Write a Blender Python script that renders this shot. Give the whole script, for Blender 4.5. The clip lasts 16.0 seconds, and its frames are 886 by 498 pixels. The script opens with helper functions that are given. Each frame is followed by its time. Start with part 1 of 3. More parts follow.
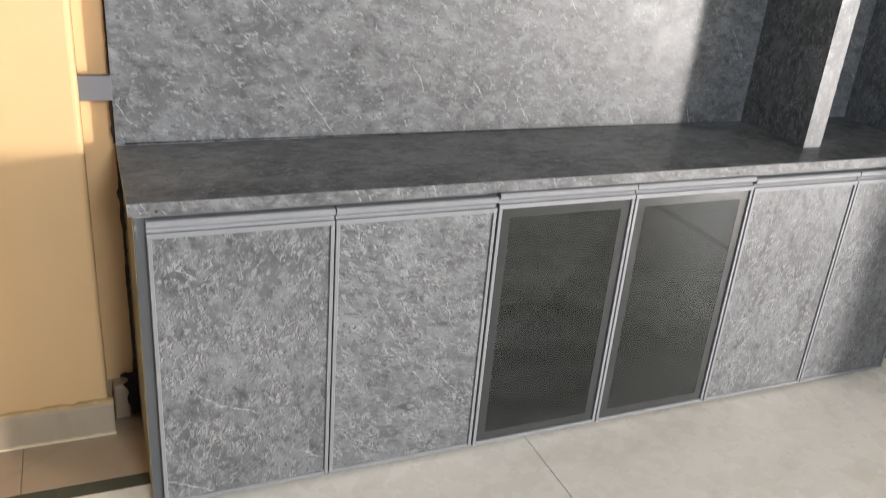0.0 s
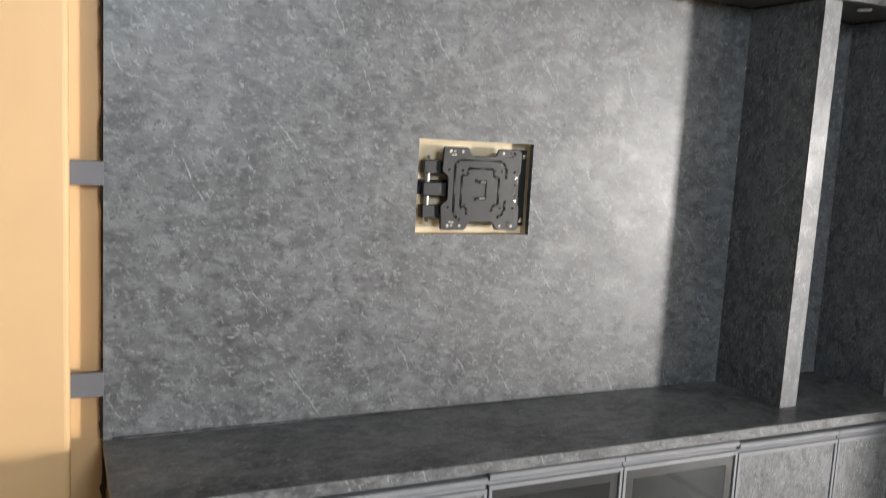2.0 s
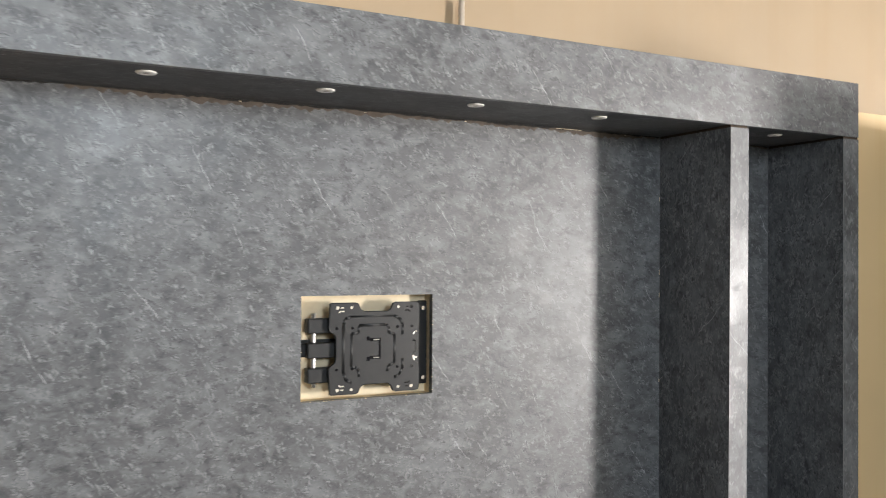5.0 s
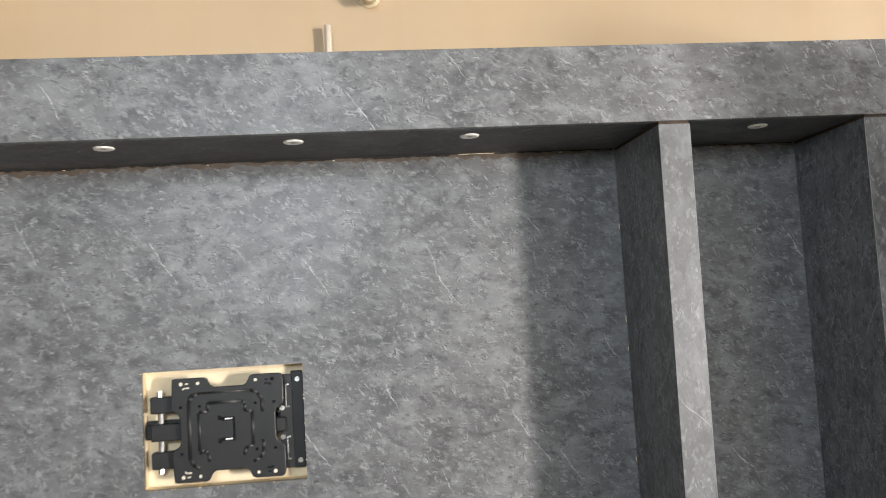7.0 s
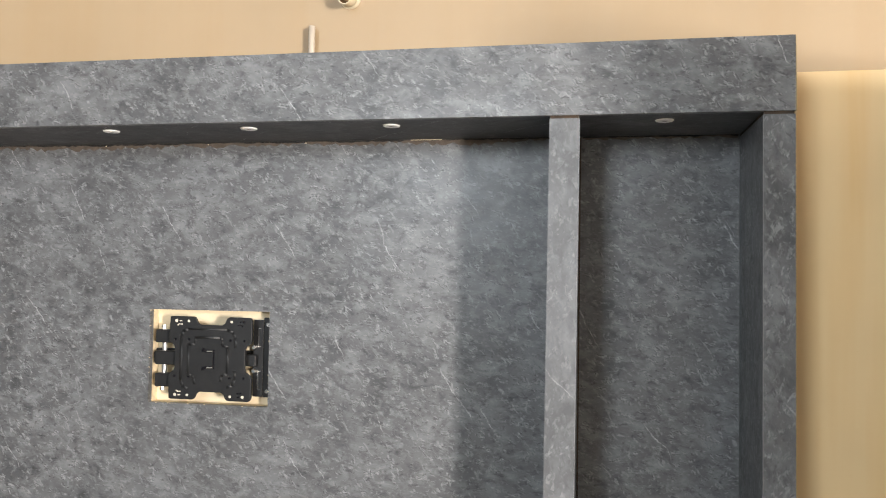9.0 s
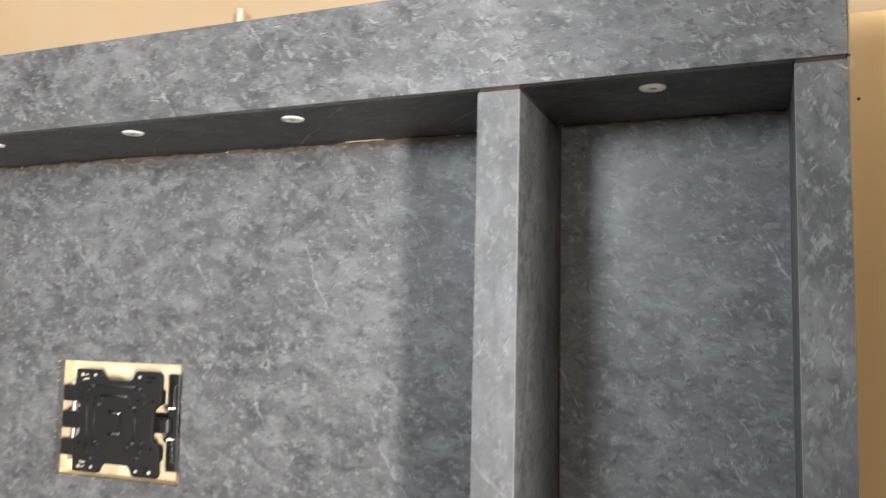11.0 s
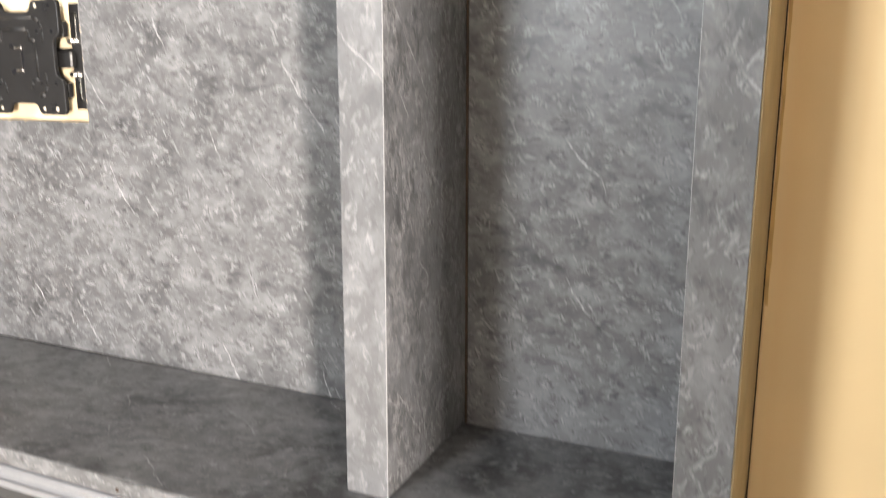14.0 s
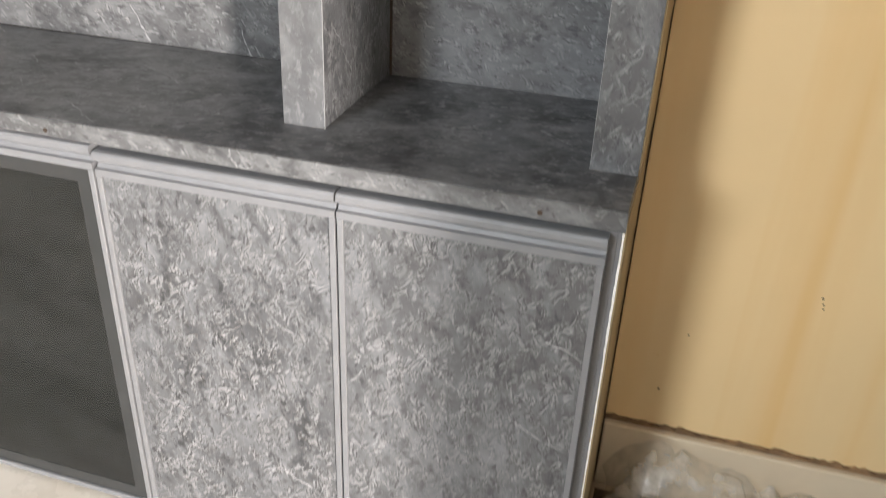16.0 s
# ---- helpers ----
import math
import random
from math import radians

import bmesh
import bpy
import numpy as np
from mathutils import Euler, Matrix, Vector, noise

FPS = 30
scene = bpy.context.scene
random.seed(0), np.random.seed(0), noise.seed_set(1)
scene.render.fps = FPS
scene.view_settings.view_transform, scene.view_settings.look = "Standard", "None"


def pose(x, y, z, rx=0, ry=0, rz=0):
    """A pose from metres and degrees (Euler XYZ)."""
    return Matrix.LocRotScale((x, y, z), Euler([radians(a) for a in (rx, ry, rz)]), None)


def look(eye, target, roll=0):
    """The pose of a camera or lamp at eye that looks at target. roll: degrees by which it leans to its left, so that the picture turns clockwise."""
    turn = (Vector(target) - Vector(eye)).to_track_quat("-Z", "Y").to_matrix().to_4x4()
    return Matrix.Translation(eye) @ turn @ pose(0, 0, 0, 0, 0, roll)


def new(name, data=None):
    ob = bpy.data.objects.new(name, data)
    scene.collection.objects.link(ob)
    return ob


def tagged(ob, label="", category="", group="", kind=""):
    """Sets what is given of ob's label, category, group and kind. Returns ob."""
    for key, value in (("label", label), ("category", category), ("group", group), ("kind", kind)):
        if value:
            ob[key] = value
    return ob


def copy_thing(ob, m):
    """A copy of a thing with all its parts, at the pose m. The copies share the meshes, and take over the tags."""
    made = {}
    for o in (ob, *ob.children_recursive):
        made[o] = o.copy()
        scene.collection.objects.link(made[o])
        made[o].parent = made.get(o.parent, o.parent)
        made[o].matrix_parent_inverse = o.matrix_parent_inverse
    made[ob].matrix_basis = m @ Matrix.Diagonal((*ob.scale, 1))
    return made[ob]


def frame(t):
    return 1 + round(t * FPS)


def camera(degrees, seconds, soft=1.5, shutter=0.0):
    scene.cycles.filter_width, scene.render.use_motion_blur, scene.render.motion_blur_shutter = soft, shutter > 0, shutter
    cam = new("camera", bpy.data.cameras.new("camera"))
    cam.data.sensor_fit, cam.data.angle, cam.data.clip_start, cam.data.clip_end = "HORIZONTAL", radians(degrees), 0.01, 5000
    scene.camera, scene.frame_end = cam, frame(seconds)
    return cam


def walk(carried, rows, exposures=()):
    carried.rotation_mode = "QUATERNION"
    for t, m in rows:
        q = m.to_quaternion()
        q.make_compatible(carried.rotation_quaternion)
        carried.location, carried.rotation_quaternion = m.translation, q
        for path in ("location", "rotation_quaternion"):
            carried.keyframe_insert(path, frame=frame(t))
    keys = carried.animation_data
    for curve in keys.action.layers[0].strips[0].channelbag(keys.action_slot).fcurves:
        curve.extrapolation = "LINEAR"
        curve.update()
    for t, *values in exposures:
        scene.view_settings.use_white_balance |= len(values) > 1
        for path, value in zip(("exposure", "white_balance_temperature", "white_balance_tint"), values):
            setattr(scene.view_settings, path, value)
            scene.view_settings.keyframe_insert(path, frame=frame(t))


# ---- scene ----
cam = camera(56.0, 16.0, soft=1.0, shutter=0.5)
PATH = [
    (0, (-0.053, -2.032, 1.409), (0.703, -0.365, 0.603), 5.0),
    (0.5, (-0.065, -2.042, 1.424), (0.707, -0.33, 0.737), 4.9),
    (1, (-0.074, -2.04, 1.459), (0.714, -0.285, 0.912), 4.5),
    (1.5, (-0.079, -2.039, 1.507), (0.728, -0.256, 1.096), 3.9),
    (2, (-0.094, -2.037, 1.522), (0.745, -0.24, 1.263), 3.1),
    (2.5, (-0.098, -2.046, 1.547), (0.764, -0.247, 1.418), 2.6),
    (3, (-0.12, -2.052, 1.567), (0.77, -0.261, 1.545), 1.8),
    (3.5, (-0.131, -2.053, 1.593), (0.806, -0.286, 1.611), 1.3),
    (5.8, (0.551, -1.743, 1.618), (1.333, 0.098, 1.647), -2.1),
    (6, (0.661, -1.7, 1.609), (1.372, 0.167, 1.687), -2.7),
    (6.5, (0.984, -1.764, 1.647), (1.477, 0.167, 1.817), -4.2),
    (7, (1.245, -1.897, 1.618), (1.461, 0.085, 1.769), -3.3),
    (7.5, (1.444, -2.014, 1.637), (1.449, -0.018, 1.76), -1.6),
    (8, (1.77, -2.054, 1.653), (1.582, -0.065, 1.733), 0.1),
    (8.5, (1.879, -2.11, 1.633), (1.518, -0.145, 1.705), 1.0),
    (8.7, (1.923, -2.133, 1.608), (1.568, -0.166, 1.686), 0.9),
    (10.8, (2.294, -1.532, 1.629), (1.548, 0.319, 1.762), 1.0),
    (11, (2.303, -1.456, 1.621), (1.556, 0.391, 1.799), 1.0),
    (11.5, (2.427, -1.311, 1.654), (1.637, 0.507, 1.918), 0.9),
    (12, (2.476, -1.227, 1.688), (1.635, 0.557, 2.017), 0.9),
    (12.5, (2.48, -1.206, 1.631), (1.583, 0.573, 1.807), 1.7),
    (13, (2.456, -1.232, 1.517), (1.585, 0.568, 1.481), 0.6),
    (13.5, (2.457, -1.228, 1.467), (1.608, 0.563, 1.198), -0.0),
    (14, (2.464, -1.215, 1.376), (1.637, 0.555, 0.948), -0.1),
    (14.5, (2.481, -1.193, 1.325), (1.691, 0.542, 0.72), -0.3),
    (15, (2.489, -1.208, 1.259), (1.752, 0.494, 0.512), 0.3),
    (15.5, (2.487, -1.23, 1.222), (1.835, 0.451, 0.357), 1.3),
    (16, (2.427, -1.332, 1.222), (1.947, 0.352, 0.255), 2.5),
]
walk(cam, [(t, look(eye, target, roll)) for t, eye, target, roll in PATH], [(0, -0.30, 6500, 11), (2, -0.80, 6450, 10), (3.5, -0.98, 6400, 10), (6, -0.52, 6500, 10), (8.5, -0.46, 6600, 11), (11, -0.18, 6600, 11), (12, -0.26, 6500, 10), (13, 0.14, 6800, 13), (14.5, 0.68, 7000, 14), (16, 0.20, 6800, 13)])

# ---- world and light ----
world = bpy.data.worlds.new("sky")
scene.world = world
world.use_nodes = True
wn = world.node_tree.nodes
sky = wn.new("ShaderNodeTexSky")
sky.sky_type, sky.sun_disc = "NISHITA", False
sky.sun_elevation, sky.sun_rotation = radians(35), radians(200)
world.node_tree.links.new(sky.outputs[0], wn["Background"].inputs[0])
wn["Background"].inputs[1].default_value = 0.12


def window_light(name, eye, target, w, h, power, colour):
    data = bpy.data.lights.new(name, "AREA")
    data.shape, data.size, data.size_y, data.energy, data.color = "RECTANGLE", w, h, power, colour
    ob = new(name, data)
    ob.matrix_world = look(eye, target)
    return ob


# daylight standing in the two window openings of the room
window_light("daylight_side_door", (10.97, -10.45, 1.0), (9.97, -9.62, 1.0), 1.1, 1.9, 3900, (1.0, 0.95, 0.905))
window_light("daylight_front_window", (0.70, -4.97, 2.55), (0.75, -3.97, 2.4), 0.90, 0.88, 175, (0.82, 0.92, 1.0))


# ---- materials ----
def material(name):
    m = bpy.data.materials.new(name)
    m.use_nodes = True
    nt = m.node_tree
    b = nt.nodes["Principled BSDF"]
    return m, nt, b


def node(nt, kind, **values):
    n = nt.nodes.new(kind)
    for key, v in values.items():
        n.inputs[key].default_value = v
    return n


def place(nt, scale=(1, 1, 1), turn=(0, 0, 0), shift=(0, 0, 0)):
    g = nt.nodes.new("ShaderNodeTexCoord")
    mp = nt.nodes.new("ShaderNodeMapping")
    mp.vector_type = "TEXTURE"
    mp.inputs["Rotation"].default_value = [radians(a) for a in turn]
    mp.inputs["Scale"].default_value = [1 / a for a in scale]
    mp.inputs["Location"].default_value = shift
    nt.links.new(g.outputs["Object"], mp.inputs["Vector"])
    return mp.outputs[0]


def grain(nt, vec, scale, detail=4, rough=0.6, distort=0.0):
    n = node(nt, "ShaderNodeTexNoise", Scale=scale, Detail=detail, Roughness=rough, Distortion=distort)
    nt.links.new(vec, n.inputs["Vector"])
    return n.outputs["Fac"]


def ramp(nt, fac, lo, hi, a=0.0, b=1.0):
    r = node(nt, "ShaderNodeMapRange")
    r.inputs["From Min"].default_value, r.inputs["From Max"].default_value = lo, hi
    r.inputs["To Min"].default_value, r.inputs["To Max"].default_value = a, b
    nt.links.new(fac, r.inputs["Value"])
    return r.outputs[0]


def times(nt, a, b):
    n = nt.nodes.new("ShaderNodeMath")
    n.operation = "MULTIPLY"
    for i, v in enumerate((a, b)):
        if isinstance(v, float):
            n.inputs[i].default_value = v
        else:
            nt.links.new(v, n.inputs[i])
    return n.outputs[0]


def blend(nt, fac, a, b):
    n = nt.nodes.new("ShaderNodeMix")
    n.data_type = "RGBA"
    nt.links.new(fac, n.inputs["Factor"])
    for i, v in ((6, a), (7, b)):
        if isinstance(v, tuple):
            n.inputs[i].default_value = (*v, 1)
        else:
            nt.links.new(v, n.inputs[i])
    return n.outputs[2]


def relief(nt, b, height, strength, distance=0.001):
    n = node(nt, "ShaderNodeBump", Strength=strength, Distance=distance)
    nt.links.new(height, n.inputs["Height"])
    nt.links.new(n.outputs[0], b.inputs["Normal"])


def math_node(nt, op, a, b=None):
    n = nt.nodes.new("ShaderNodeMath")
    n.operation = op
    for i, v in enumerate((a, b)):
        if v is None:
            continue
        if isinstance(v, float):
            n.inputs[i].default_value = v
        else:
            nt.links.new(v, n.inputs[i])
    return n.outputs[0]


def threads(nt, vec, scale, width):
    """Curled fibres: thin lines where a warped noise crosses its middle value."""
    off = math_node(nt, "ABSOLUTE", math_node(nt, "SUBTRACT", grain(nt, vec, scale, 2.0, 0.5, 0.9), 0.5))
    return ramp(nt, off, width * 0.15, width, 1.0, 0.0)


def laminate(name, turn, dark=(0.060, 0.061, 0.063), mid=(0.134, 0.137, 0.141), light=(0.36, 0.366, 0.374), flake=1.0, rough=0.46, lean=58, emboss=0.3, patch=1.0, k=1.0, gloss=0.42, veins=1.0, cloud=(0.33, 0.67), many=0.0, coat=0.0):
    """Printed slate laminate. turn lays the local x axis along the grain: cloudy grey, pale curled flakes each with a dark edge, thin straight veins across."""
    m, nt, b = material(name)

    def lay(scale, *rest):
        return place(nt, tuple(v * k for v in scale), *rest)

    def nudged(socket, by):
        n = nt.nodes.new("ShaderNodeVectorMath")
        nt.links.new(socket, n.inputs[0])
        n.inputs[1].default_value = by
        return n.outputs[0]

    vec = lay((1, 1, 1), turn)
    streak = lay((0.6, 1.0, 1.0), turn)
    chip = lay((0.62, 1.0, 1.0), turn, (3, 5, 2))
    chip_b = lay((0.5, 1.0, 1.0), (turn[0], turn[1] + 42, turn[2]), (1, 7, 6))
    col = blend(nt, ramp(nt, grain(nt, vec, 4.5, 6, 0.66, 0.4), *cloud), dark, mid)
    pale = tuple(v * 1.65 for v in mid)
    deep = tuple(v * 0.62 for v in dark)
    col = blend(nt, ramp(nt, grain(nt, streak, 27.0, 4, 0.6, 0.5), 0.46, 0.72, 0.0, 0.60 * flake), col, pale)
    col = blend(nt, ramp(nt, grain(nt, lay((0.6, 1.0, 1.0), turn, (9, 1, 4)), 31.0, 4, 0.64, 0.5), 0.51, 0.70, 0.0, 0.66 * patch), col, deep)
    clump = ramp(nt, grain(nt, vec, 12.0, 3, 0.6, 0.3), 0.36, 0.60, 0.30, 1.0)
    fibres = None
    for way, scale, width, cut, much in ((chip, 44.0, 0.100, 0.58, 0.50), (chip_b, 58.0, 0.105, 0.585, 0.46), (chip, 92.0, 0.090, 0.53, 0.20)):
        gate = times(nt, ramp(nt, grain(nt, nudged(way, (4.0, 2.0, 1.0)), 62.0, 1.0, 0.5), cut - many, cut - many + 0.07), clump)
        shade = times(nt, threads(nt, nudged(way, (0.0010, 0.0, 0.0024)), scale, width), gate)
        col = blend(nt, times(nt, shade, 0.62 * patch), col, deep)
        line = times(nt, threads(nt, way, scale, width), gate)
        col = blend(nt, times(nt, line, much * flake), col, light)
        fibres = line if fibres is None else math_node(nt, "MAXIMUM", fibres, line)
    col = blend(nt, ramp(nt, grain(nt, chip, 120.0, 3, 0.6, 0.4), 0.58, 0.72, 0.0, 0.30 * flake), col, light)
    pit = ramp(nt, grain(nt, lay((0.6, 1.0, 1.0), turn, (6, 2, 9)), 85.0, 3, 0.6, 0.5), 0.59, 0.69, 0.0, 0.60 * patch)
    col = blend(nt, pit, col, deep)
    # veins: evenly spread lines across one slope, bent a little and cut into strokes
    tip = (turn[0], turn[1] + lean, turn[2])
    vein = times(nt, 0.0, 0.0)
    for lines, shift, cut in ((8.0, (2, 8, 5), 0.56), (5.0, (5, 3, 11), 0.54)):
        own = place(nt, (1, 1, 1), tip, shift)
        sep = nt.nodes.new("ShaderNodeSeparateXYZ")
        nt.links.new(own, sep.inputs[0])

        def plus(a, by, c):
            n = nt.nodes.new("ShaderNodeMath")
            n.operation = "MULTIPLY_ADD"
            nt.links.new(a, n.inputs[0])
            n.inputs[1].default_value = by
            nt.links.new(c, n.inputs[2])
            return n.outputs[0]

        across = plus(sep.outputs[1], 0.9, sep.outputs[2])
        across = plus(grain(nt, own, 3.0, 2, 0.5), 0.12, across)
        across = plus(grain(nt, own, 24.0, 4, 0.65), 0.022, across)
        wrap = math_node(nt, "PINGPONG", across, 1.0 / lines)
        stroke = ramp(nt, wrap, 0.0005, 0.0018, 1.0, 0.0)
        gate = ramp(nt, grain(nt, place(nt, (0.7, 1, 1), tip, shift), 8.0, 1.0, 0.5), cut, cut + 0.05)
        vein = math_node(nt, "MAXIMUM", vein, times(nt, stroke, gate))
    broken = ramp(nt, grain(nt, vec, 70.0, 3, 0.6), 0.38, 0.58, 0.10, 1.0)
    col = blend(nt, times(nt, times(nt, vein, broken), 0.68 * veins), col, (0.42, 0.425, 0.43))
    nt.links.new(col, b.inputs["Base Color"])
    # a satin sheet with smoother smeared patches
    smear = ramp(nt, grain(nt, place(nt, (1, 1, 1), (0, 0, 0), (2, 2, 7)), 5.5, 6, 0.68, 0.3), 0.54, 0.58, 0.0, 0.06)
    base = ramp(nt, grain(nt, vec, 9.0, 5, 0.65), 0.3, 0.7, rough - 0.05, rough + 0.07)
    nt.links.new(math_node(nt, "SUBTRACT", base, smear), b.inputs["Roughness"])
    b.inputs["Specular IOR Level"].default_value = gloss
    b.inputs["Coat Weight"].default_value, b.inputs["Coat Roughness"].default_value = coat, 0.25
    high = math_node(nt, "ADD", times(nt, grain(nt, chip, 60.0, 4, 0.6, 0.8), 0.6), times(nt, fibres, 0.45))
    relief(nt, b, high, emboss, 0.0012)
    return m


LAM_WALL = laminate("slate_laminate_panel", (0, 10, 0), lean=50, coat=0.09, flake=1.1, patch=1.18)
LAM_DOOR = laminate("slate_laminate_door", (0, 78, 0), k=1.0, flake=1.08, many=0.06, lean=-50, emboss=0.45, patch=1.35, gloss=0.58, dark=(0.056, 0.058, 0.061), mid=(0.130, 0.135, 0.142))
LAM_DOOR_H = laminate("slate_laminate_door_level", (0, 12, 0), k=1.0, flake=1.08, many=0.06, lean=38, emboss=0.45, patch=1.35, gloss=0.58, dark=(0.056, 0.058, 0.061), mid=(0.130, 0.135, 0.142))
LAM_EDGE = laminate("slate_laminate_edge_band", (0, 78, 0), dark=(0.085, 0.087, 0.09), mid=(0.145, 0.149, 0.155), flake=0.7, lean=-22, patch=0.45, veins=0.6)
LAM_POST = laminate("slate_laminate_end_edge", (0, 74, 0), flake=1.0, lean=-30, patch=0.9)
LAM_TOP = laminate("slate_laminate_worktop", (0, 0, 6), dark=(0.032, 0.033, 0.035), mid=(0.140, 0.143, 0.147), flake=0.85, rough=0.40, emboss=0.2, gloss=0.5, cloud=(0.39, 0.62))
# darker copy of the laminate: the shade under the pelmet is in its colour
LAM_SOFFIT_SHADED = laminate("slate_laminate_soffit_shaded", (0, 0, 0), dark=(0.030, 0.030, 0.032), mid=(0.066, 0.067, 0.069), flake=0.4, rough=0.5, emboss=0.1)


def simple(name, colour, rough, metal=0.0, vary=0.12, scale=9.0, bump=0.0, fine=120.0):
    """A surface of one colour with blotches at two scales and a little relief."""
    m, nt, b = material(name)
    vec = place(nt)
    low = tuple(c * (1 - vary) for c in colour)
    high = tuple(min(1, c * (1 + vary)) for c in colour)
    col = blend(nt, ramp(nt, grain(nt, vec, scale, 4, 0.6), 0.3, 0.7), low, high)
    col = blend(nt, ramp(nt, grain(nt, vec, fine, 3, 0.6), 0.45, 0.8, 0.0, 0.4), col, low)
    nt.links.new(col, b.inputs["Base Color"])
    nt.links.new(ramp(nt, grain(nt, vec, scale * 3, 3, 0.6), 0.3, 0.7, rough - 0.05, rough + 0.06), b.inputs["Roughness"])
    b.inputs["Metallic"].default_value = metal
    if bump:
        relief(nt, b, grain(nt, vec, fine, 3, 0.6), bump, 0.001)
    return m


def plaster(name, colour, streak, bump=0.10):
    """Painted plaster, roller texture, dark spots, and upright streaks that put bands of light and shade into the
    colour.
    """
    m, nt, b = material(name)
    vec = place(nt)
    col = blend(nt, ramp(nt, grain(nt, vec, 1.6, 4, 0.55), 0.35, 0.68), tuple(c * 0.93 for c in colour), colour)
    light_bands = ramp(nt, grain(nt, place(nt, (7, 7, 0.35)), 1.4, 3, 0.5, 0.3), 0.46, 0.68, 0.0, streak)
    col = blend(nt, light_bands, col, (colour[0] * 0.88, colour[1] * 0.74, colour[2] * 0.52))
    spots = ramp(nt, grain(nt, vec, 38.0, 3, 0.6), 0.74, 0.80, 0.0, 0.3)
    col = blend(nt, spots, col, (colour[0] * 0.75, colour[1] * 0.62, colour[2] * 0.45))
    nt.links.new(col, b.inputs["Base Color"])
    b.inputs["Roughness"].default_value = 0.5
    if bump:
        relief(nt, b, grain(nt, vec, 160.0, 3, 0.6), bump, 0.001)
    return m


WALL = plaster("peach_wall_paint", (0.40, 0.296, 0.181), 0.15)
WALL_L = plaster("cream_wall_paint", (0.72, 0.47, 0.235), 0.10)
# strong streak value: the upright bands of light on this plaster are painted in
WALL_R = plaster("ochre_wall_paint", (0.80, 0.585, 0.315), 0.60)
WALL_OFF = plaster("taupe_wall_paint", (0.20, 0.19, 0.175), 0.05, 0.0)
CEILING = plaster("white_ceiling_paint", (0.46, 0.45, 0.43), 0.0)
RAW = simple("cream_painted_plywood", (0.37, 0.285, 0.16), 0.6, vary=0.2, scale=6, bump=0.2)
BACKING = simple("pale_cream_plaster", (0.76, 0.64, 0.44), 0.6, vary=0.08, scale=20, bump=0.2)
CUT = simple("sawn_board_edge", (0.74, 0.60, 0.39), 0.7, vary=0.3, scale=40, bump=0.3)
EDGE_DARK = simple("dark_gap_putty", (0.045, 0.026, 0.013), 0.8, vary=0.5, scale=30, bump=0.5)
HOLLOW = simple("black_hollow", (0.012, 0.010, 0.009), 0.9, vary=0.4, scale=60, bump=0.5)
DIRT = simple("yellow_dirty_mortar", (0.52, 0.37, 0.19), 0.8, vary=0.25, scale=18, bump=0.4)
SOIL = simple("dark_brown_dirt", (0.06, 0.036, 0.019), 0.9, vary=0.5, scale=30, bump=0.8)
OCHRE = simple("ochre_damp_stain", (0.58, 0.36, 0.13), 0.7, vary=0.3, scale=30, bump=0.2)
BROWN = simple("brown_grout", (0.22, 0.13, 0.065), 0.8, vary=0.5, scale=25, bump=0.5)
OLIVE = simple("olive_board", (0.21, 0.175, 0.11), 0.7, vary=0.3, scale=14, bump=0.3)
ZINC = simple("dull_zinc_bush", (0.34, 0.33, 0.32), 0.4, metal=0.8, vary=0.1)
ALU = simple("grey_anodised_aluminium", (0.195, 0.20, 0.21), 0.5, metal=0.15, vary=0.06, scale=20)
CARCASS = simple("dark_grey_carcass_board", (0.10, 0.103, 0.103), 0.55, vary=0.15)
CARCASS_EDGE = simple("grey_edge_band", (0.16, 0.162, 0.168), 0.45, vary=0.08)
BORDER = simple("grey_painted_glass_border", (0.034, 0.036, 0.037), 0.15, vary=0.08)
PALE_EDGE = simple("pale_edge_line", (0.30, 0.305, 0.31), 0.4)
TAB = simple("mid_grey_laminate", (0.13, 0.13, 0.14), 0.5, vary=0.05)
STEEL = simple("black_powder_coated_steel", (0.014, 0.0138, 0.0140), 0.42, vary=0.15, scale=40, bump=0.1, fine=400)
STEEL.node_tree.nodes["Principled BSDF"].inputs["Specular IOR Level"].default_value = 0.36
CHROME = simple("zinc_bolt", (0.72, 0.70, 0.66), 0.25, metal=1.0, vary=0.08)
WHITE = simple("white_plastic", (0.80, 0.78, 0.75), 0.35, vary=0.03)
CREAM_PLASTIC = simple("yellowed_cream_plastic", (0.62, 0.54, 0.39), 0.4, vary=0.05)
DULL = simple("dull_lamp_eye", (0.30, 0.26, 0.23), 0.3)
PVC = simple("grey_pvc_conduit", (0.58, 0.50, 0.41), 0.45, vary=0.08)
GREEN_GLASS = simple("green_glass_edge", (0.42, 0.66, 0.58), 0.2)
PALE = simple("light_through_hole", (0.62, 0.56, 0.46), 0.6)
BLACK = simple("black_glass_lens", (0.01, 0.01, 0.012), 0.1)


def stone(name, colour, vein, rough):
    m, nt, b = material(name)
    vec = place(nt)
    col = blend(nt, ramp(nt, grain(nt, vec, 2.2, 6, 0.62, 1.2), 0.36, 0.66), colour, tuple(c * 0.94 for c in colour))
    col = blend(nt, ramp(nt, grain(nt, place(nt, (1, 2.2, 1), (0, 0, 25)), 3.0, 8, 0.62, 0.8), 0.52, 0.76, 0.0, 0.50), col, vein)
    nt.links.new(col, b.inputs["Base Color"])
    nt.links.new(ramp(nt, grain(nt, vec, 12.0, 4, 0.6), 0.3, 0.7, rough, rough + 0.15), b.inputs["Roughness"])
    return m


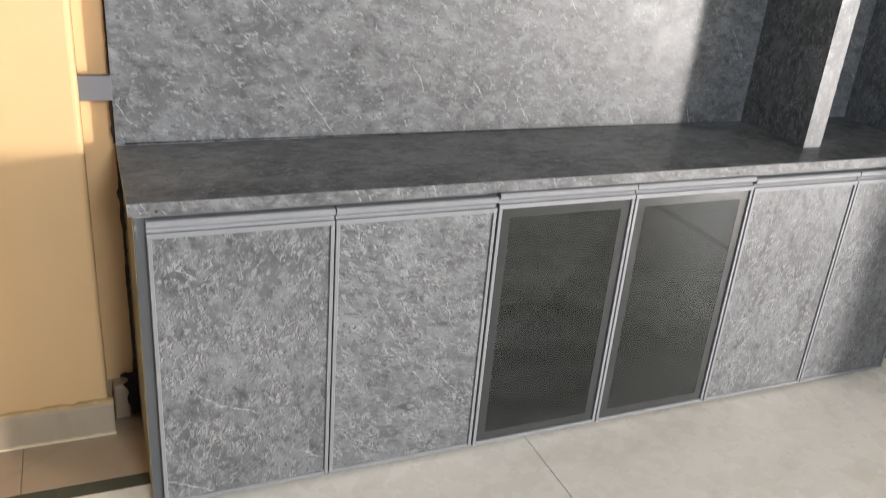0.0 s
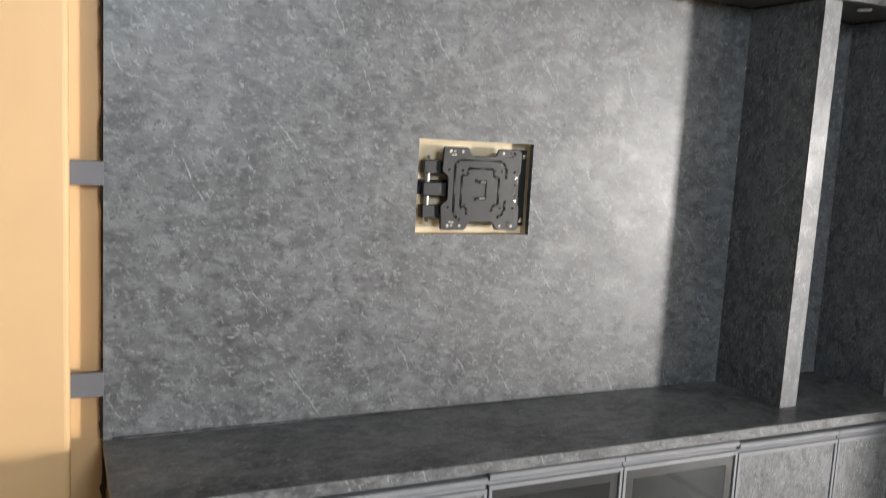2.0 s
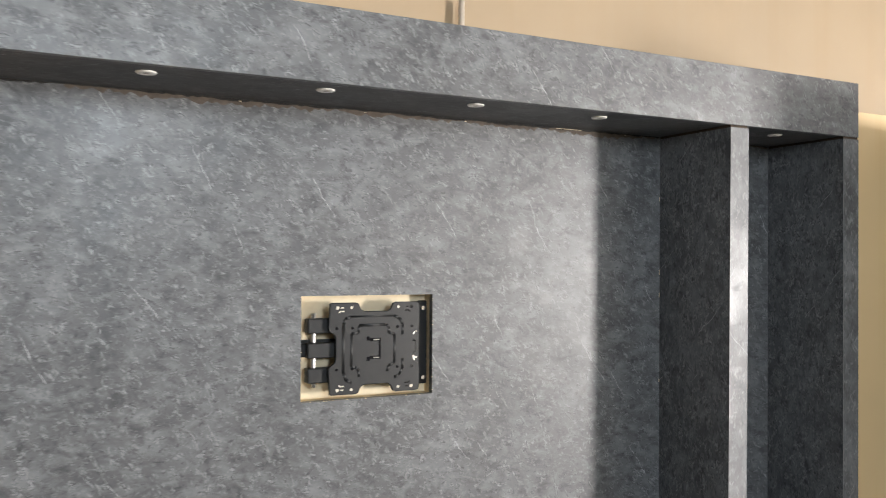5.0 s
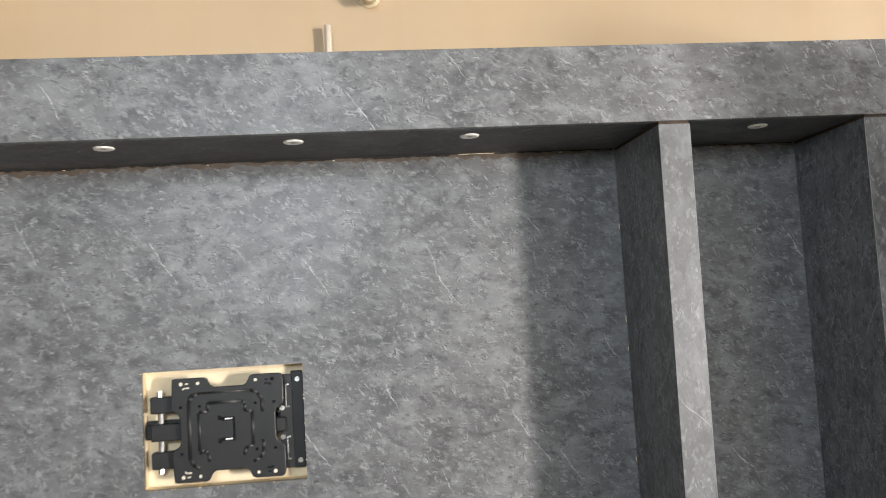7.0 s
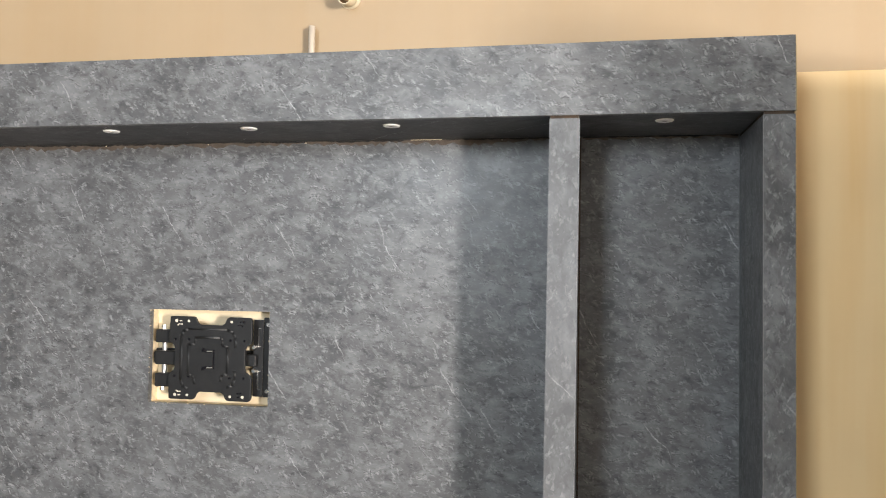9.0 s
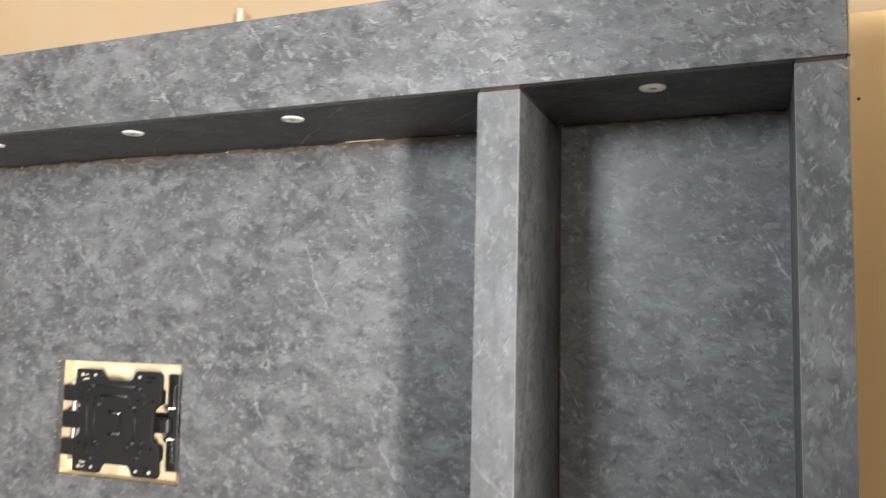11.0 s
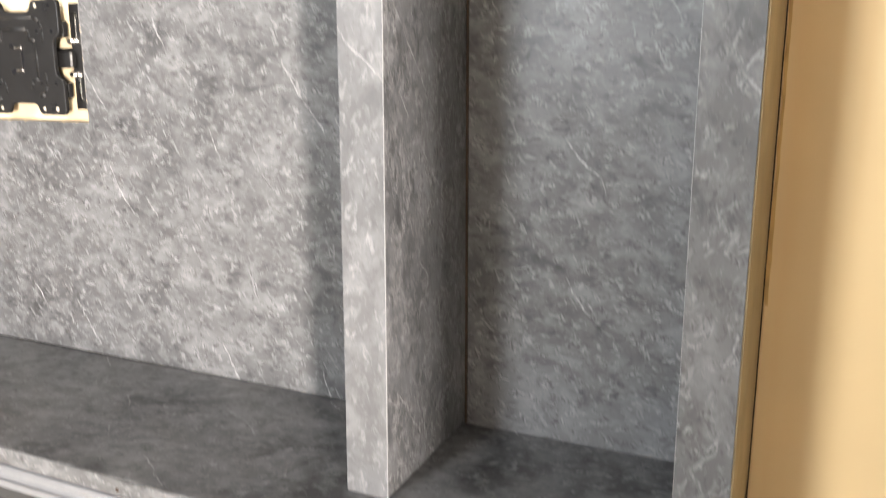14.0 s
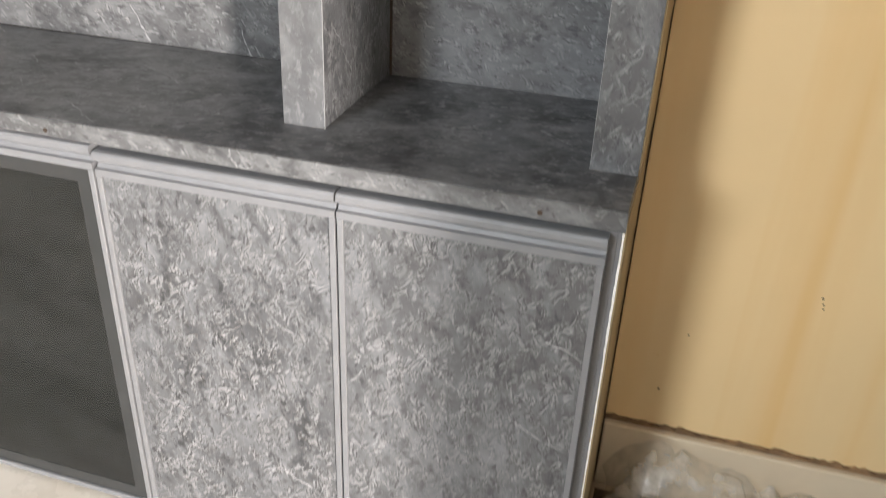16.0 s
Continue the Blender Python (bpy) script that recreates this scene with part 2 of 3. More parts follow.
MARBLE = stone("cream_marble", (0.76, 0.715, 0.645), (0.56, 0.48, 0.38), 0.20)
MARBLE_SKIRT = stone("greyish_marble", (0.45, 0.36, 0.26), (0.30, 0.225, 0.15), 0.35)
MARBLE_CREAM = stone("cream_worn_marble", (0.66, 0.55, 0.40), (0.46, 0.37, 0.26), 0.35)
MARBLE_OLD = stone("brown_worn_marble", (0.41, 0.31, 0.215), (0.27, 0.19, 0.12), 0.4)
GREEN = stone("dark_green_marble", (0.062, 0.070, 0.050), (0.17, 0.165, 0.12), 0.3)
GROUT = simple("tile_joint", (0.34, 0.29, 0.23), 0.8)


def tinted_glass():
    m, nt, b = material("smoked_glass")
    nt.nodes.remove(b)
    out = nt.nodes["Material Output"]
    clear = node(nt, "ShaderNodeBsdfTransparent", Color=(0.33, 0.35, 0.345, 1))
    gloss = node(nt, "ShaderNodeBsdfGlossy", Color=(0.62, 0.66, 0.67, 1), Roughness=0.02)
    haze = node(nt, "ShaderNodeBsdfDiffuse", Color=(0.13, 0.134, 0.132, 1))
    fres = node(nt, "ShaderNodeFresnel", IOR=1.52)
    dust = nt.nodes.new("ShaderNodeMixShader")
    nt.links.new(ramp(nt, grain(nt, place(nt, (0.6, 1, 3.0), (0, 12, 0)), 4.0, 4, 0.6), 0.3, 0.75, 0.05, 0.20), dust.inputs[0])
    nt.links.new(clear.outputs[0], dust.inputs[1])
    nt.links.new(haze.outputs[0], dust.inputs[2])
    mx = nt.nodes.new("ShaderNodeMixShader")
    nt.links.new(fres.outputs[0], mx.inputs[0])
    nt.links.new(dust.outputs[0], mx.inputs[1])
    nt.links.new(gloss.outputs[0], mx.inputs[2])
    nt.links.new(mx.outputs[0], out.inputs[0])
    return m


def clear_film():
    m, nt, b = material("crumpled_clear_film")
    b.inputs["Base Color"].default_value = (0.86, 0.84, 0.80, 1)
    b.inputs["Roughness"].default_value = 0.16
    b.inputs["IOR"].default_value = 1.45
    out = nt.nodes["Material Output"]
    clear = node(nt, "ShaderNodeBsdfTransparent", Color=(0.95, 0.94, 0.92, 1))
    mx = nt.nodes.new("ShaderNodeMixShader")
    nt.links.new(ramp(nt, grain(nt, place(nt), 14.0, 4, 0.6), 0.35, 0.7, 0.08, 0.50), mx.inputs[0])
    nt.links.new(clear.outputs[0], mx.inputs[1])
    nt.links.new(b.outputs[0], mx.inputs[2])
    nt.links.new(mx.outputs[0], out.inputs[0])
    return m


GLASS = tinted_glass()
FILM = clear_film()


# ---- building helpers ----
def box(bm, x0, x1, y0, y1, z0, z1, bevel=0.0, seg=1):
    r = bmesh.ops.create_cube(bm, size=1.0)
    m = Matrix.Translation(((x0 + x1) / 2, (y0 + y1) / 2, (z0 + z1) / 2)) @ Matrix.Diagonal((x1 - x0, y1 - y0, z1 - z0, 1))
    bmesh.ops.transform(bm, matrix=m, verts=r["verts"])
    if bevel:
        edges = list({e for v in r["verts"] for e in v.link_edges})
        bmesh.ops.bevel(bm, geom=edges, offset=bevel, segments=seg, affect="EDGES", profile=0.5)
    return bm


def block(x0, x1, y0, y1, z0, z1, bevel=0.0, seg=1):
    return box(bmesh.new(), x0, x1, y0, y1, z0, z1, bevel, seg)


def rod(bm, a, b, r, r2=None, seg=20):
    a, b = Vector(a), Vector(b)
    m = Matrix.Translation((a + b) / 2) @ (b - a).to_track_quat("Z", "Y").to_matrix().to_4x4()
    bmesh.ops.create_cone(bm, cap_ends=True, segments=seg, radius1=r, radius2=r if r2 is None else r2, depth=(b - a).length, matrix=m)
    return bm


def prism(outline, axis, lo, hi):
    """A closed outline of (u, v) pairs pushed along an axis: x takes (y, z), y takes (x, z), z takes (x, y)."""
    bm = bmesh.new()
    n = "xyz".index(axis)

    def at(u, v, w):
        c = [u, v]
        c.insert(n, w)
        return bm.verts.new(c)

    a = [at(u, v, lo) for u, v in outline]
    b = [at(u, v, hi) for u, v in outline]
    bm.faces.new(a)
    bm.faces.new(b[::-1])
    for i in range(len(a)):
        j = (i + 1) % len(a)
        bm.faces.new((a[j], a[i], b[i], b[j]))
    bmesh.ops.recalc_face_normals(bm, faces=bm.faces)
    return bm


def lathe(profile, m, seg=28):
    """A profile of (radius, height) turned about z, laid at the pose m."""
    bm = bmesh.new()
    rings = [[bm.verts.new((r * math.cos(6.28318531 * k / seg), r * math.sin(6.28318531 * k / seg), h)) for k in range(seg)] for r, h in profile]
    for p, q in zip(rings, rings[1:]):
        for k in range(seg):
            bm.faces.new((p[k], p[(k + 1) % seg], q[(k + 1) % seg], q[k]))
    bm.faces.new(rings[0][::-1])
    bm.faces.new(rings[-1])
    bmesh.ops.recalc_face_normals(bm, faces=bm.faces)
    bmesh.ops.transform(bm, matrix=m, verts=bm.verts)
    return bm


def mesh(name, bm, mat, smooth=False):
    data = bpy.data.meshes.new(name)
    bm.to_mesh(data)
    bm.free()
    data.materials.append(mat)
    if smooth:
        for p in data.polygons:
            p.use_smooth = True
    return new(name, data)


def part(name, bm, mat, parent, label="", smooth=False):
    ob = mesh(name, bm, mat, smooth)
    ob.parent = parent
    return tagged(ob, label)


def thing(name, label, category, group="", at=(0, 0, 0)):
    ob = new(name)
    ob.location = at
    ob.empty_display_size = 0.05
    return tagged(ob, label, category, group)


def structure(name, bm, mat, label, smooth=False):
    return tagged(mesh(name, bm, mat, smooth), label, "room", kind="structure")


# ---- the room ----
X0, X1, Y1, Y2, H = -3.0, 11.0, -5.0, -12.2, 3.3
WY = 0.05  # face of the wall behind the unit
structure("wall_north", block(X0 - 0.2, X1 + 0.2, WY, WY + 0.2, -0.1, H), WALL, "peach painted plaster wall behind the unit")
structure("wall_west", block(X0 - 0.2, X0, Y1, WY, -0.1, H), WALL_OFF, "taupe painted plaster wall")
# unseen stub wall, added to keep side daylight off the unit's right end
structure("wall_stub_unseen", block(2.92, 3.06, -1.30, WY, -0.1, 2.07), WALL_OFF, "unseen head-high taupe stub wall, added to block the side daylight")
structure("ceiling", block(X0 - 0.2, X1 + 0.2, Y2 - 0.2, WY + 0.2, H, H + 0.15), CEILING, "white painted ceiling")


def wall_with_opening(name, axis, at, thick, lo, hi, o0, o1, z0, z1):
    bm = bmesh.new()
    for a0, a1, b0, b1 in ((lo, o0, -0.1, H), (o1, hi, -0.1, H), (o0, o1, -0.1, z0), (o0, o1, z1, H)):
        if axis == "x":
            box(bm, at, at + thick, a0, a1, b0, b1)
        else:
            box(bm, a0, a1, at - thick, at, b0, b1)
    return structure(name, bm, WALL_OFF, "taupe painted wall with a window opening")


wall_with_opening("wall_east", "x", X1, 0.2, Y2, WY, -11.1, -9.8, 0.0, 2.02)
structure("wall_south_return", block(3.0, 3.2, Y2, Y1, -0.1, H), WALL_OFF, "taupe painted plaster wall")
structure("wall_south_far", block(3.0, X1 + 0.2, Y2 - 0.2, Y2, -0.1, H), WALL_OFF, "taupe painted plaster wall")
wall_with_opening("wall_south", "y", Y1, 0.2, X0 - 0.2, 3.0, 0.24, 1.16, 2.10, 3.00)

# floor: a bed of mortar with slabs and a dark border strip laid on it
structure("floor", block(X0 - 0.2, X1 + 0.2, Y2 - 0.2, WY + 0.2, -0.15, -0.004), GROUT, "cream marble slab floor with a dark green border")


# ---- large pieces round the unit ----
def rounded_slab():
    """The thicker old plaster beside the unit, with a soft upright edge and a rounded top corner."""
    r, x1, z1 = 0.045, -0.070, 2.03
    out = [(X0, 0.0), (x1, 0.0)]
    out += [(x1 - r + r * math.cos(a * math.pi / 16), z1 - r + r * math.sin(a * math.pi / 16)) for a in range(9)]
    out += [(X0, z1)]
    bm = prism(out, "y", -0.036, WY)
    front = [e for e in bm.edges if all(abs(v.co.y + 0.036) < 1e-5 for v in e.verts)]
    bmesh.ops.bevel(bm, geom=front, offset=0.014, segments=4, affect="EDGES", profile=0.5)
    return bm


structure("wall_plaster_west", rounded_slab(), WALL_L, "cream plaster layer with a rounded top corner")
structure("wall_plaster_recess", block(-0.0695, -0.0015, 0.046, WY + 0.01, 0.108, 2.02), WALL_L, "cream plaster strip in the recess beside the panel")
structure("wall_plaster_east", block(2.3948, 2.92, -0.012, WY, 0.166, 2.128, 0.002, 2), WALL_R, "ochre plaster layer beside the unit, streaks of light put into its colour")


# ---- the television unit ----
LX, RX = 0.0, 2.392
CT, CB = 0.776, 0.748
FY = -0.275  # front of the uprights and the pelmet
PB, PT = 1.982, 2.143
HX0, HX1, HZ0, HZ1 = 0.772, 1.121, 1.268, 1.523

panel = thing("wall_panel", "dark grey slate laminate wall panel with a cut-out for the bracket", "panel", at=(1.2, 0.01, CT))


def kid(name, bm, mat, parent, label="", smooth=False):
    """A part whose mesh is written in world coordinates under a thing that stands elsewhere."""
    ob = part(name, bm, mat, parent, label, smooth)
    base, up = Vector(), parent
    while up:
        base += up.location
        up = up.parent
    ob.matrix_parent_inverse = Matrix.Translation(-base)
    return ob


def panel_board():
    bm = bmesh.new()
    xs, zs = [LX, HX0, HX1, RX - 0.02], [CT, HZ0, HZ1, PB]
    for i in range(3):
        for j in range(3):
            if (i, j) != (1, 1):
                box(bm, xs[i], xs[i + 1], 0.0, 0.018, zs[j], zs[j + 1])
    bmesh.ops.remove_doubles(bm, verts=bm.verts, dist=1e-5)
    inner = [f for f in bm.faces if sum(1 for g in bm.faces if g is not f and set(g.verts) == set(f.verts))]
    bmesh.ops.delete(bm, geom=inner, context="FACES")
    return bm


kid("board", panel_board(), LAM_WALL, panel)
for q in ((HX0 - 0.006, HX0, HZ0 - 0.006, HZ1 + 0.006), (HX1, HX1 + 0.006, HZ0 - 0.006, HZ1 + 0.006), (HX0, HX1, HZ0 - 0.006, HZ0), (HX0, HX1, HZ1, HZ1 + 0.006)):
    kid("cut_edge", block(q[0], q[1], 0.0185, WY, q[2], q[3]), CUT, panel, "pale sawn edge of the cut-out")
kid("backing", block(HX0 - 0.004, HX1 + 0.004, WY - 0.003, WY - 0.0005, HZ0 - 0.004, HZ1 + 0.004), BACKING, panel, "pale cream wall seen in the cut-out")
rim = random.Random(21)
for k in range(36):  # torn crumbs of pale board round the cut
    a = rim.random()
    x, z = ((HX0 + a * (HX1 - HX0), rim.choice((HZ0, HZ1))) if k % 2 else (rim.choice((HX0, HX1)), HZ0 + a * (HZ1 - HZ0)))
    w = rim.uniform(0.0005, 0.0016)
    kid("torn_edge", block(x - w, x + w, -0.0006, 0.004, z - w * 0.6, z + w * 0.6), CUT, panel)
for x in (0.15, 0.60, 1.45, 1.90, 2.25):
    kid("batten", block(x - 0.02, x + 0.02, 0.018, WY, CT, PB), RAW, panel)

worktop = thing("worktop", "dark slate laminate worktop on the base cabinets", "worktop", at=(1.2, -0.19, CB))
top = block(LX, RX, -0.385, 0.0, CB, CT, 0.0012)
for v in top.verts:  # the slab rises a little towards the wall at its far end
    v.co.z += 0.009 * (v.co.x / RX) * (v.co.y + 0.385) / 0.385
kid("slab", top, LAM_TOP, worktop)
kid("front_edge", block(LX, RX, -0.3872, -0.3851, CB, CT - 0.0008), LAM_WALL, worktop, "mottled laminate edge band")


def upright(name, x0, x1, label, front):
    t = thing(name, label, "upright", "uprights of the unit", at=((x0 + x1) / 2, FY / 2, CT))
    kid("core", block(x0 + 0.001, x1 - 0.001, FY + 0.002, -0.001, CT, PB - 0.007), LAM_DOOR, t)
    kid("seam", block(x0 + 0.002, x1 - 0.002, FY + 0.003, -0.002, PB - 0.007, PB), EDGE_DARK, t)
    kid("front_edge", block(x0, x1, FY, FY + 0.002, CT + 0.0005, PB - 0.007), front, t, "pale mottled laminate edge")
    return t


mid = upright("upright", 1.872, 1.938, "slate laminate upright dividing the open niche", LAM_EDGE)
kid("gap_line", block(1.938, 1.9415, -0.0035, -0.0002, CT + 0.0005, PB - 0.001), EDGE_DARK, mid, "dark open joint")
kid("edge_line", block(1.9376, 1.9382, FY - 0.0003, FY + 0.002, CT + 0.001, PB - 0.008), PALE_EDGE, mid, "thin pale edge line")
for o in mid.children:  # it leans a little towards the end upright
    for v in o.data.vertices:
        v.co.x += 0.007 * (v.co.z - CT) / (PB - CT) * v.co.y / FY
post = upright("upright", 2.327, 2.3915, "slate laminate end upright with a raw plywood side", LAM_POST)
kid("edge_line", block(2.3268, 2.3273, FY - 0.0003, FY + 0.002, CT + 0.001, PB - 0.008), PALE_EDGE, post, "thin pale edge line")
kid("side", block(2.3915, 2.3935, FY + 0.004, WY, CT, PB - 0.002), RAW, post, "raw cream plywood side")

for o in post.children:  # its inner face is not quite square to the panel
    for v in o.data.vertices:
        if v.co.x < 2.36:
            v.co.x -= 0.006 * (1 - v.co.y / FY)

pelmet = thing("pelmet", "slate laminate pelmet box with a row of spotlights", "pelmet", at=(1.2, FY / 2, PB))
kid("front_board", block(LX + 0.012, RX, FY, FY + 0.018, PB, PT, 0.0008), LAM_WALL, pelmet)
kid("soffit", block(LX + 0.004, RX, FY + 0.018, -0.0005, PB, PB + 0.014), LAM_SOFFIT_SHADED, pelmet)
kid("top_board", block(LX + 0.004, RX, FY + 0.018, WY, PT - 0.016, PT - 0.001), RAW, pelmet)
kid("end_board", block(LX + 0.004, LX + 0.020, FY + 0.019, WY, PB + 0.0145, PT - 0.0165), RAW, pelmet, "raw cream plywood end")
kid("end_board", block(RX - 0.016, RX, FY + 0.019, WY, PB + 0.0145, PT - 0.0165), RAW, pelmet, "raw cream plywood end")
kid("end_skin", block(LX + 0.001, LX + 0.0035, FY + 0.004, WY, PB, PT - 0.002), RAW, pelmet, "cream painted end skin")
kid("end_skin", block(RX + 0.0005, RX + 0.003, FY + 0.004, WY, PB, PT - 0.002), RAW, pelmet, "cream painted end skin")


# base cabinets
DY = -0.387  # door faces
DB, DT = 0.012, 0.740


def handle_profile(x0, x1, dz):
    """Aluminium grip rail along the top of a door: face strip, groove, lip."""
    z = DT + dz
    return prism([(DY, z - 0.040), (DY, z - 0.029), (DY + 0.006, z - 0.0275), (DY + 0.0095, z - 0.022), (DY + 0.006, z - 0.0165), (DY - 0.001, z - 0.0145),
                  (DY - 0.0018, z - 0.013), (DY - 0.0018, z - 0.005), (DY + 0.0005, z - 0.0015), (DY + 0.006, z), (DY + 0.02, z), (DY + 0.02, z - 0.040)], "x", x0, x1)


def door(parent, x0, x1, glass, dz=0.0, face=LAM_DOOR):
    top = DT + dz - 0.040
    w = 0.0108
    d = part("door", block(x0 + w, x1 - w, DY + 0.004, DY + 0.016, DB + w, top) if not glass else block(x0 + w, x1 - w, DY + 0.006, DY + 0.010, DB + w, top),
             GLASS if glass else face, parent, "smoked glass door in an aluminium frame" if glass else "slate laminate door in an aluminium frame")
    d.matrix_parent_inverse = Matrix.Translation(-parent.location)
    g = 0.0015
    part("stile", block(x0 + g, x0 + w, DY, DY + 0.02, DB, top - 0.0003, 0.001), ALU, d)
    part("stile", block(x1 - w, x1 - g, DY, DY + 0.02, DB, top - 0.0003, 0.001), ALU, d)
    part("bottom_rail", block(x0 + w, x1 - w, DY + 0.0005, DY + 0.02, DB, DB + w, 0.001), ALU, d)
    part("grip_rail", handle_profile(x0 + g, x1 - g, dz), ALU, d, "grooved aluminium grip rail")
    if glass:
        b = 0.026
        for q in ((x0 + w, x0 + w + b, DB + w, top), (x1 - w - b, x1 - w, DB + w, top), (x0 + w + b, x1 - w - b, DB + w, DB + w + b), (x0 + w + b, x1 - w - b, top - b, top)):
            part("inner_border", block(q[0], q[1], DY + 0.0050, DY + 0.0058, q[2], q[3]), BORDER, d, "grey painted border")
    return d


def cabinet(x0, x1, edges, glass, dz, label):
    t = thing("base_cabinet", label, "cabinet", "base cabinets", at=((x0 + x1) / 2, -0.18, 0.0))
    y0, y1, k = DY + 0.0225, 0.015, 0.016
    kid("side_panel", block(x0, x0 + k, y0, y1, 0.0, CB - 0.001), CARCASS_EDGE, t)
    kid("side_panel", block(x1 - k, x1, y0, y1, 0.0, CB - 0.001), CARCASS_EDGE, t)
    kid("bottom", block(x0 + k, x1 - k, y0, y1, 0.0, 0.03), CARCASS, t)
    kid("back", block(x0 + k, x1 - k, y1 - 0.008, y1, 0.03, CB - 0.001), CARCASS, t)
    sh = kid("shelf", block(x0 + k, x1 - k, y0 + 0.045, y1 - 0.008, 0.402, 0.410), CARCASS_EDGE if glass else CARCASS, t)
    if glass:
        part("shelf_edge", block(x0 + k, x1 - k, y0 + 0.043, y0 + 0.045, 0.402, 0.410), GREEN_GLASS, sh, "pale green glass edge")
    kid("top_rail", block(x0 + k, x1 - k, y0, y0 + 0.06, CB - 0.018, CB - 0.001), CARCASS, t)
    for a, b in zip(edges, edges[1:]):
        door(t, a, b, glass, dz, LAM_DOOR_H if a == 0.429 else LAM_DOOR)
    return t


cab_w = cabinet(0.012, 0.829, (0.032, 0.429, 0.828), False, -0.004, "slate laminate base cabinet with two closed doors")
cabinet(0.830, 1.611, (0.830, 1.2225, 1.611), True, 0.004, "base cabinet with two smoked glass doors")
cab_e = cabinet(1.612, 2.382, (1.612, 2.001, 2.374), False, -0.004, "slate laminate base cabinet with two closed doors")
kid("filler", block(0.0282, 0.046, DY + 0.0215, DY + 0.034, 0.0, CB - 0.002), CARCASS_EDGE, cab_w)
kid("side_skin", block(0.009, 0.0115, DY + 0.024, WY, 0.0, CB - 0.002), OLIVE, cab_w, "grey-brown board side")
kid("filler", block(2.3822, 2.3878, DY + 0.0245, DY + 0.06, 0.0, CB - 0.002), CARCASS_EDGE, cab_e)
kid("side_skin", block(2.3880, 2.3925, DY + 0.024, WY, 0.0, CB - 0.002), RAW, cab_e, "raw cream plywood side")


# ---- television bracket in the cut-out ----
def bracket():
    t = thing("tv_bracket", "black folding steel television bracket in the cut-out", "tv bracket", at=(0.957, WY, 1.394))
    cx, cz, y = 0.957, 1.394, -0.014
    hw, hh = 0.121, 0.1122
    # plate with four ears, cut in at the top, the bottom and both sides
    top = [(-hw + 0.004, hh - 0.002), (-hw + 0.010, hh), (-0.050, hh), (-0.043, hh - 0.003), (-0.036, hh - 0.017), (-0.028, hh - 0.022), (0.034, hh - 0.022), (0.042, hh - 0.017),
           (0.049, hh - 0.003), (0.056, hh), (hw - 0.010, hh), (hw - 0.004, hh - 0.002), (hw, hh - 0.010)]
    side = [(hw, 0.050), (hw - 0.003, 0.043), (hw - 0.016, 0.034), (hw - 0.019, 0.026)]
    ring = top + side + [(x, -z) for x, z in side[::-1]] + [(x, -z) for x, z in top[::-1]] + [(-x, -z) for x, z in side] + [(-x, z) for x, z in side[::-1]]
    body = prism([(cx + x, cz + z) for x, z in ring], "y", y, y + 0.008)
    bmesh.ops.bevel(body, geom=[e for e in body.edges if all(abs(v.co.y - y) < 1e-5 for v in e.verts)], offset=0.0018, segments=2, affect="EDGES", profile=0.5)
    pl = kid("plate", body, STEEL, t, "black steel mounting plate with pressed ribs")

    sink = 0.86

    def rib(points, r=0.0024):
        bm = bmesh.new()
        for a, b in zip(points, points[1:]):
            rod(bm, (cx + a[0], y + sink * r, cz + a[1]), (cx + b[0], y + sink * r, cz + b[1]), r, seg=16)
            bmesh.ops.create_icosphere(bm, subdivisions=1, radius=r, matrix=Matrix.Translation((cx + b[0], y + sink * r, cz + b[1])))
        part("pressed_rib", bm, STEEL, pl, smooth=True)

    rib([(-0.062, -0.084), (-0.076, -0.076), (-0.083, -0.060), (-0.083, 0.060), (-0.078, 0.072), (-0.064, 0.078)], 0.0085)
    rib([(-0.064, 0.078), (0.050, 0.078)], 0.0050)
    rib([(0.050, 0.078), (0.066, 0.071), (0.074, 0.056), (0.074, 0.030)], 0.0080)
    rib([(0.074, -0.030), (0.074, -0.054), (0.066, -0.070), (0.052, -0.076)], 0.0080)
    rib([(-0.042, -0.070), (-0.045, -0.052), (-0.052, -0.046), (-0.062, -0.046), (-0.062, 0.036), (-0.044, 0.038), (-0.042, 0.056), (0.030, 0.056), (0.036, 0.050), (0.036, 0.036), (0.052, 0.032), (0.052, -0.040), (0.036, -0.046), (0.032, -0.060)], 0.0075)
    for sx in (-1, 1):
        for sz in (-1, 1):
            for dx, dz, r in ((0.098, 0.100, 0.0042), (0.062, 0.100, 0.0036), (0.100, 0.050, 0.0034), (0.060, 0.050, 0.0034)):
                hole = rod(bmesh.new(), (cx + sx * dx, y - 0.0006, cz + sz * dz), (cx + sx * dx, y + 0.001, cz + sz * dz), r, seg=14)
                part("bolt_hole", hole, PALE if dz > 0.09 and (sx < 0 or sz < 0 or dx < 0.07) else BLACK, pl)
            for dx, dz, a in ((0.086, 0.100, 0.0), (0.092, 0.090, 0.6), (0.084, 0.091, 0.0)):
                slot = block(-0.0036, 0.0036, y - 0.0005, y + 0.001, -0.0016, 0.0016)
                bmesh.ops.transform(slot, matrix=Matrix.Translation((cx + sx * dx, 0, cz + sz * dz)) @ pose(0, 0, 0, 0, math.degrees(a * sx * sz)), verts=slot.verts)
                part("slot", slot, PALE if sx < 0 else BLACK, pl)
    # window in the middle of the plate and the two pins that show in it
    part("slot", block(cx - 0.022, cx - 0.014, y - 0.0005, y + 0.001, cz + 0.018, cz + 0.028), BLACK, pl)
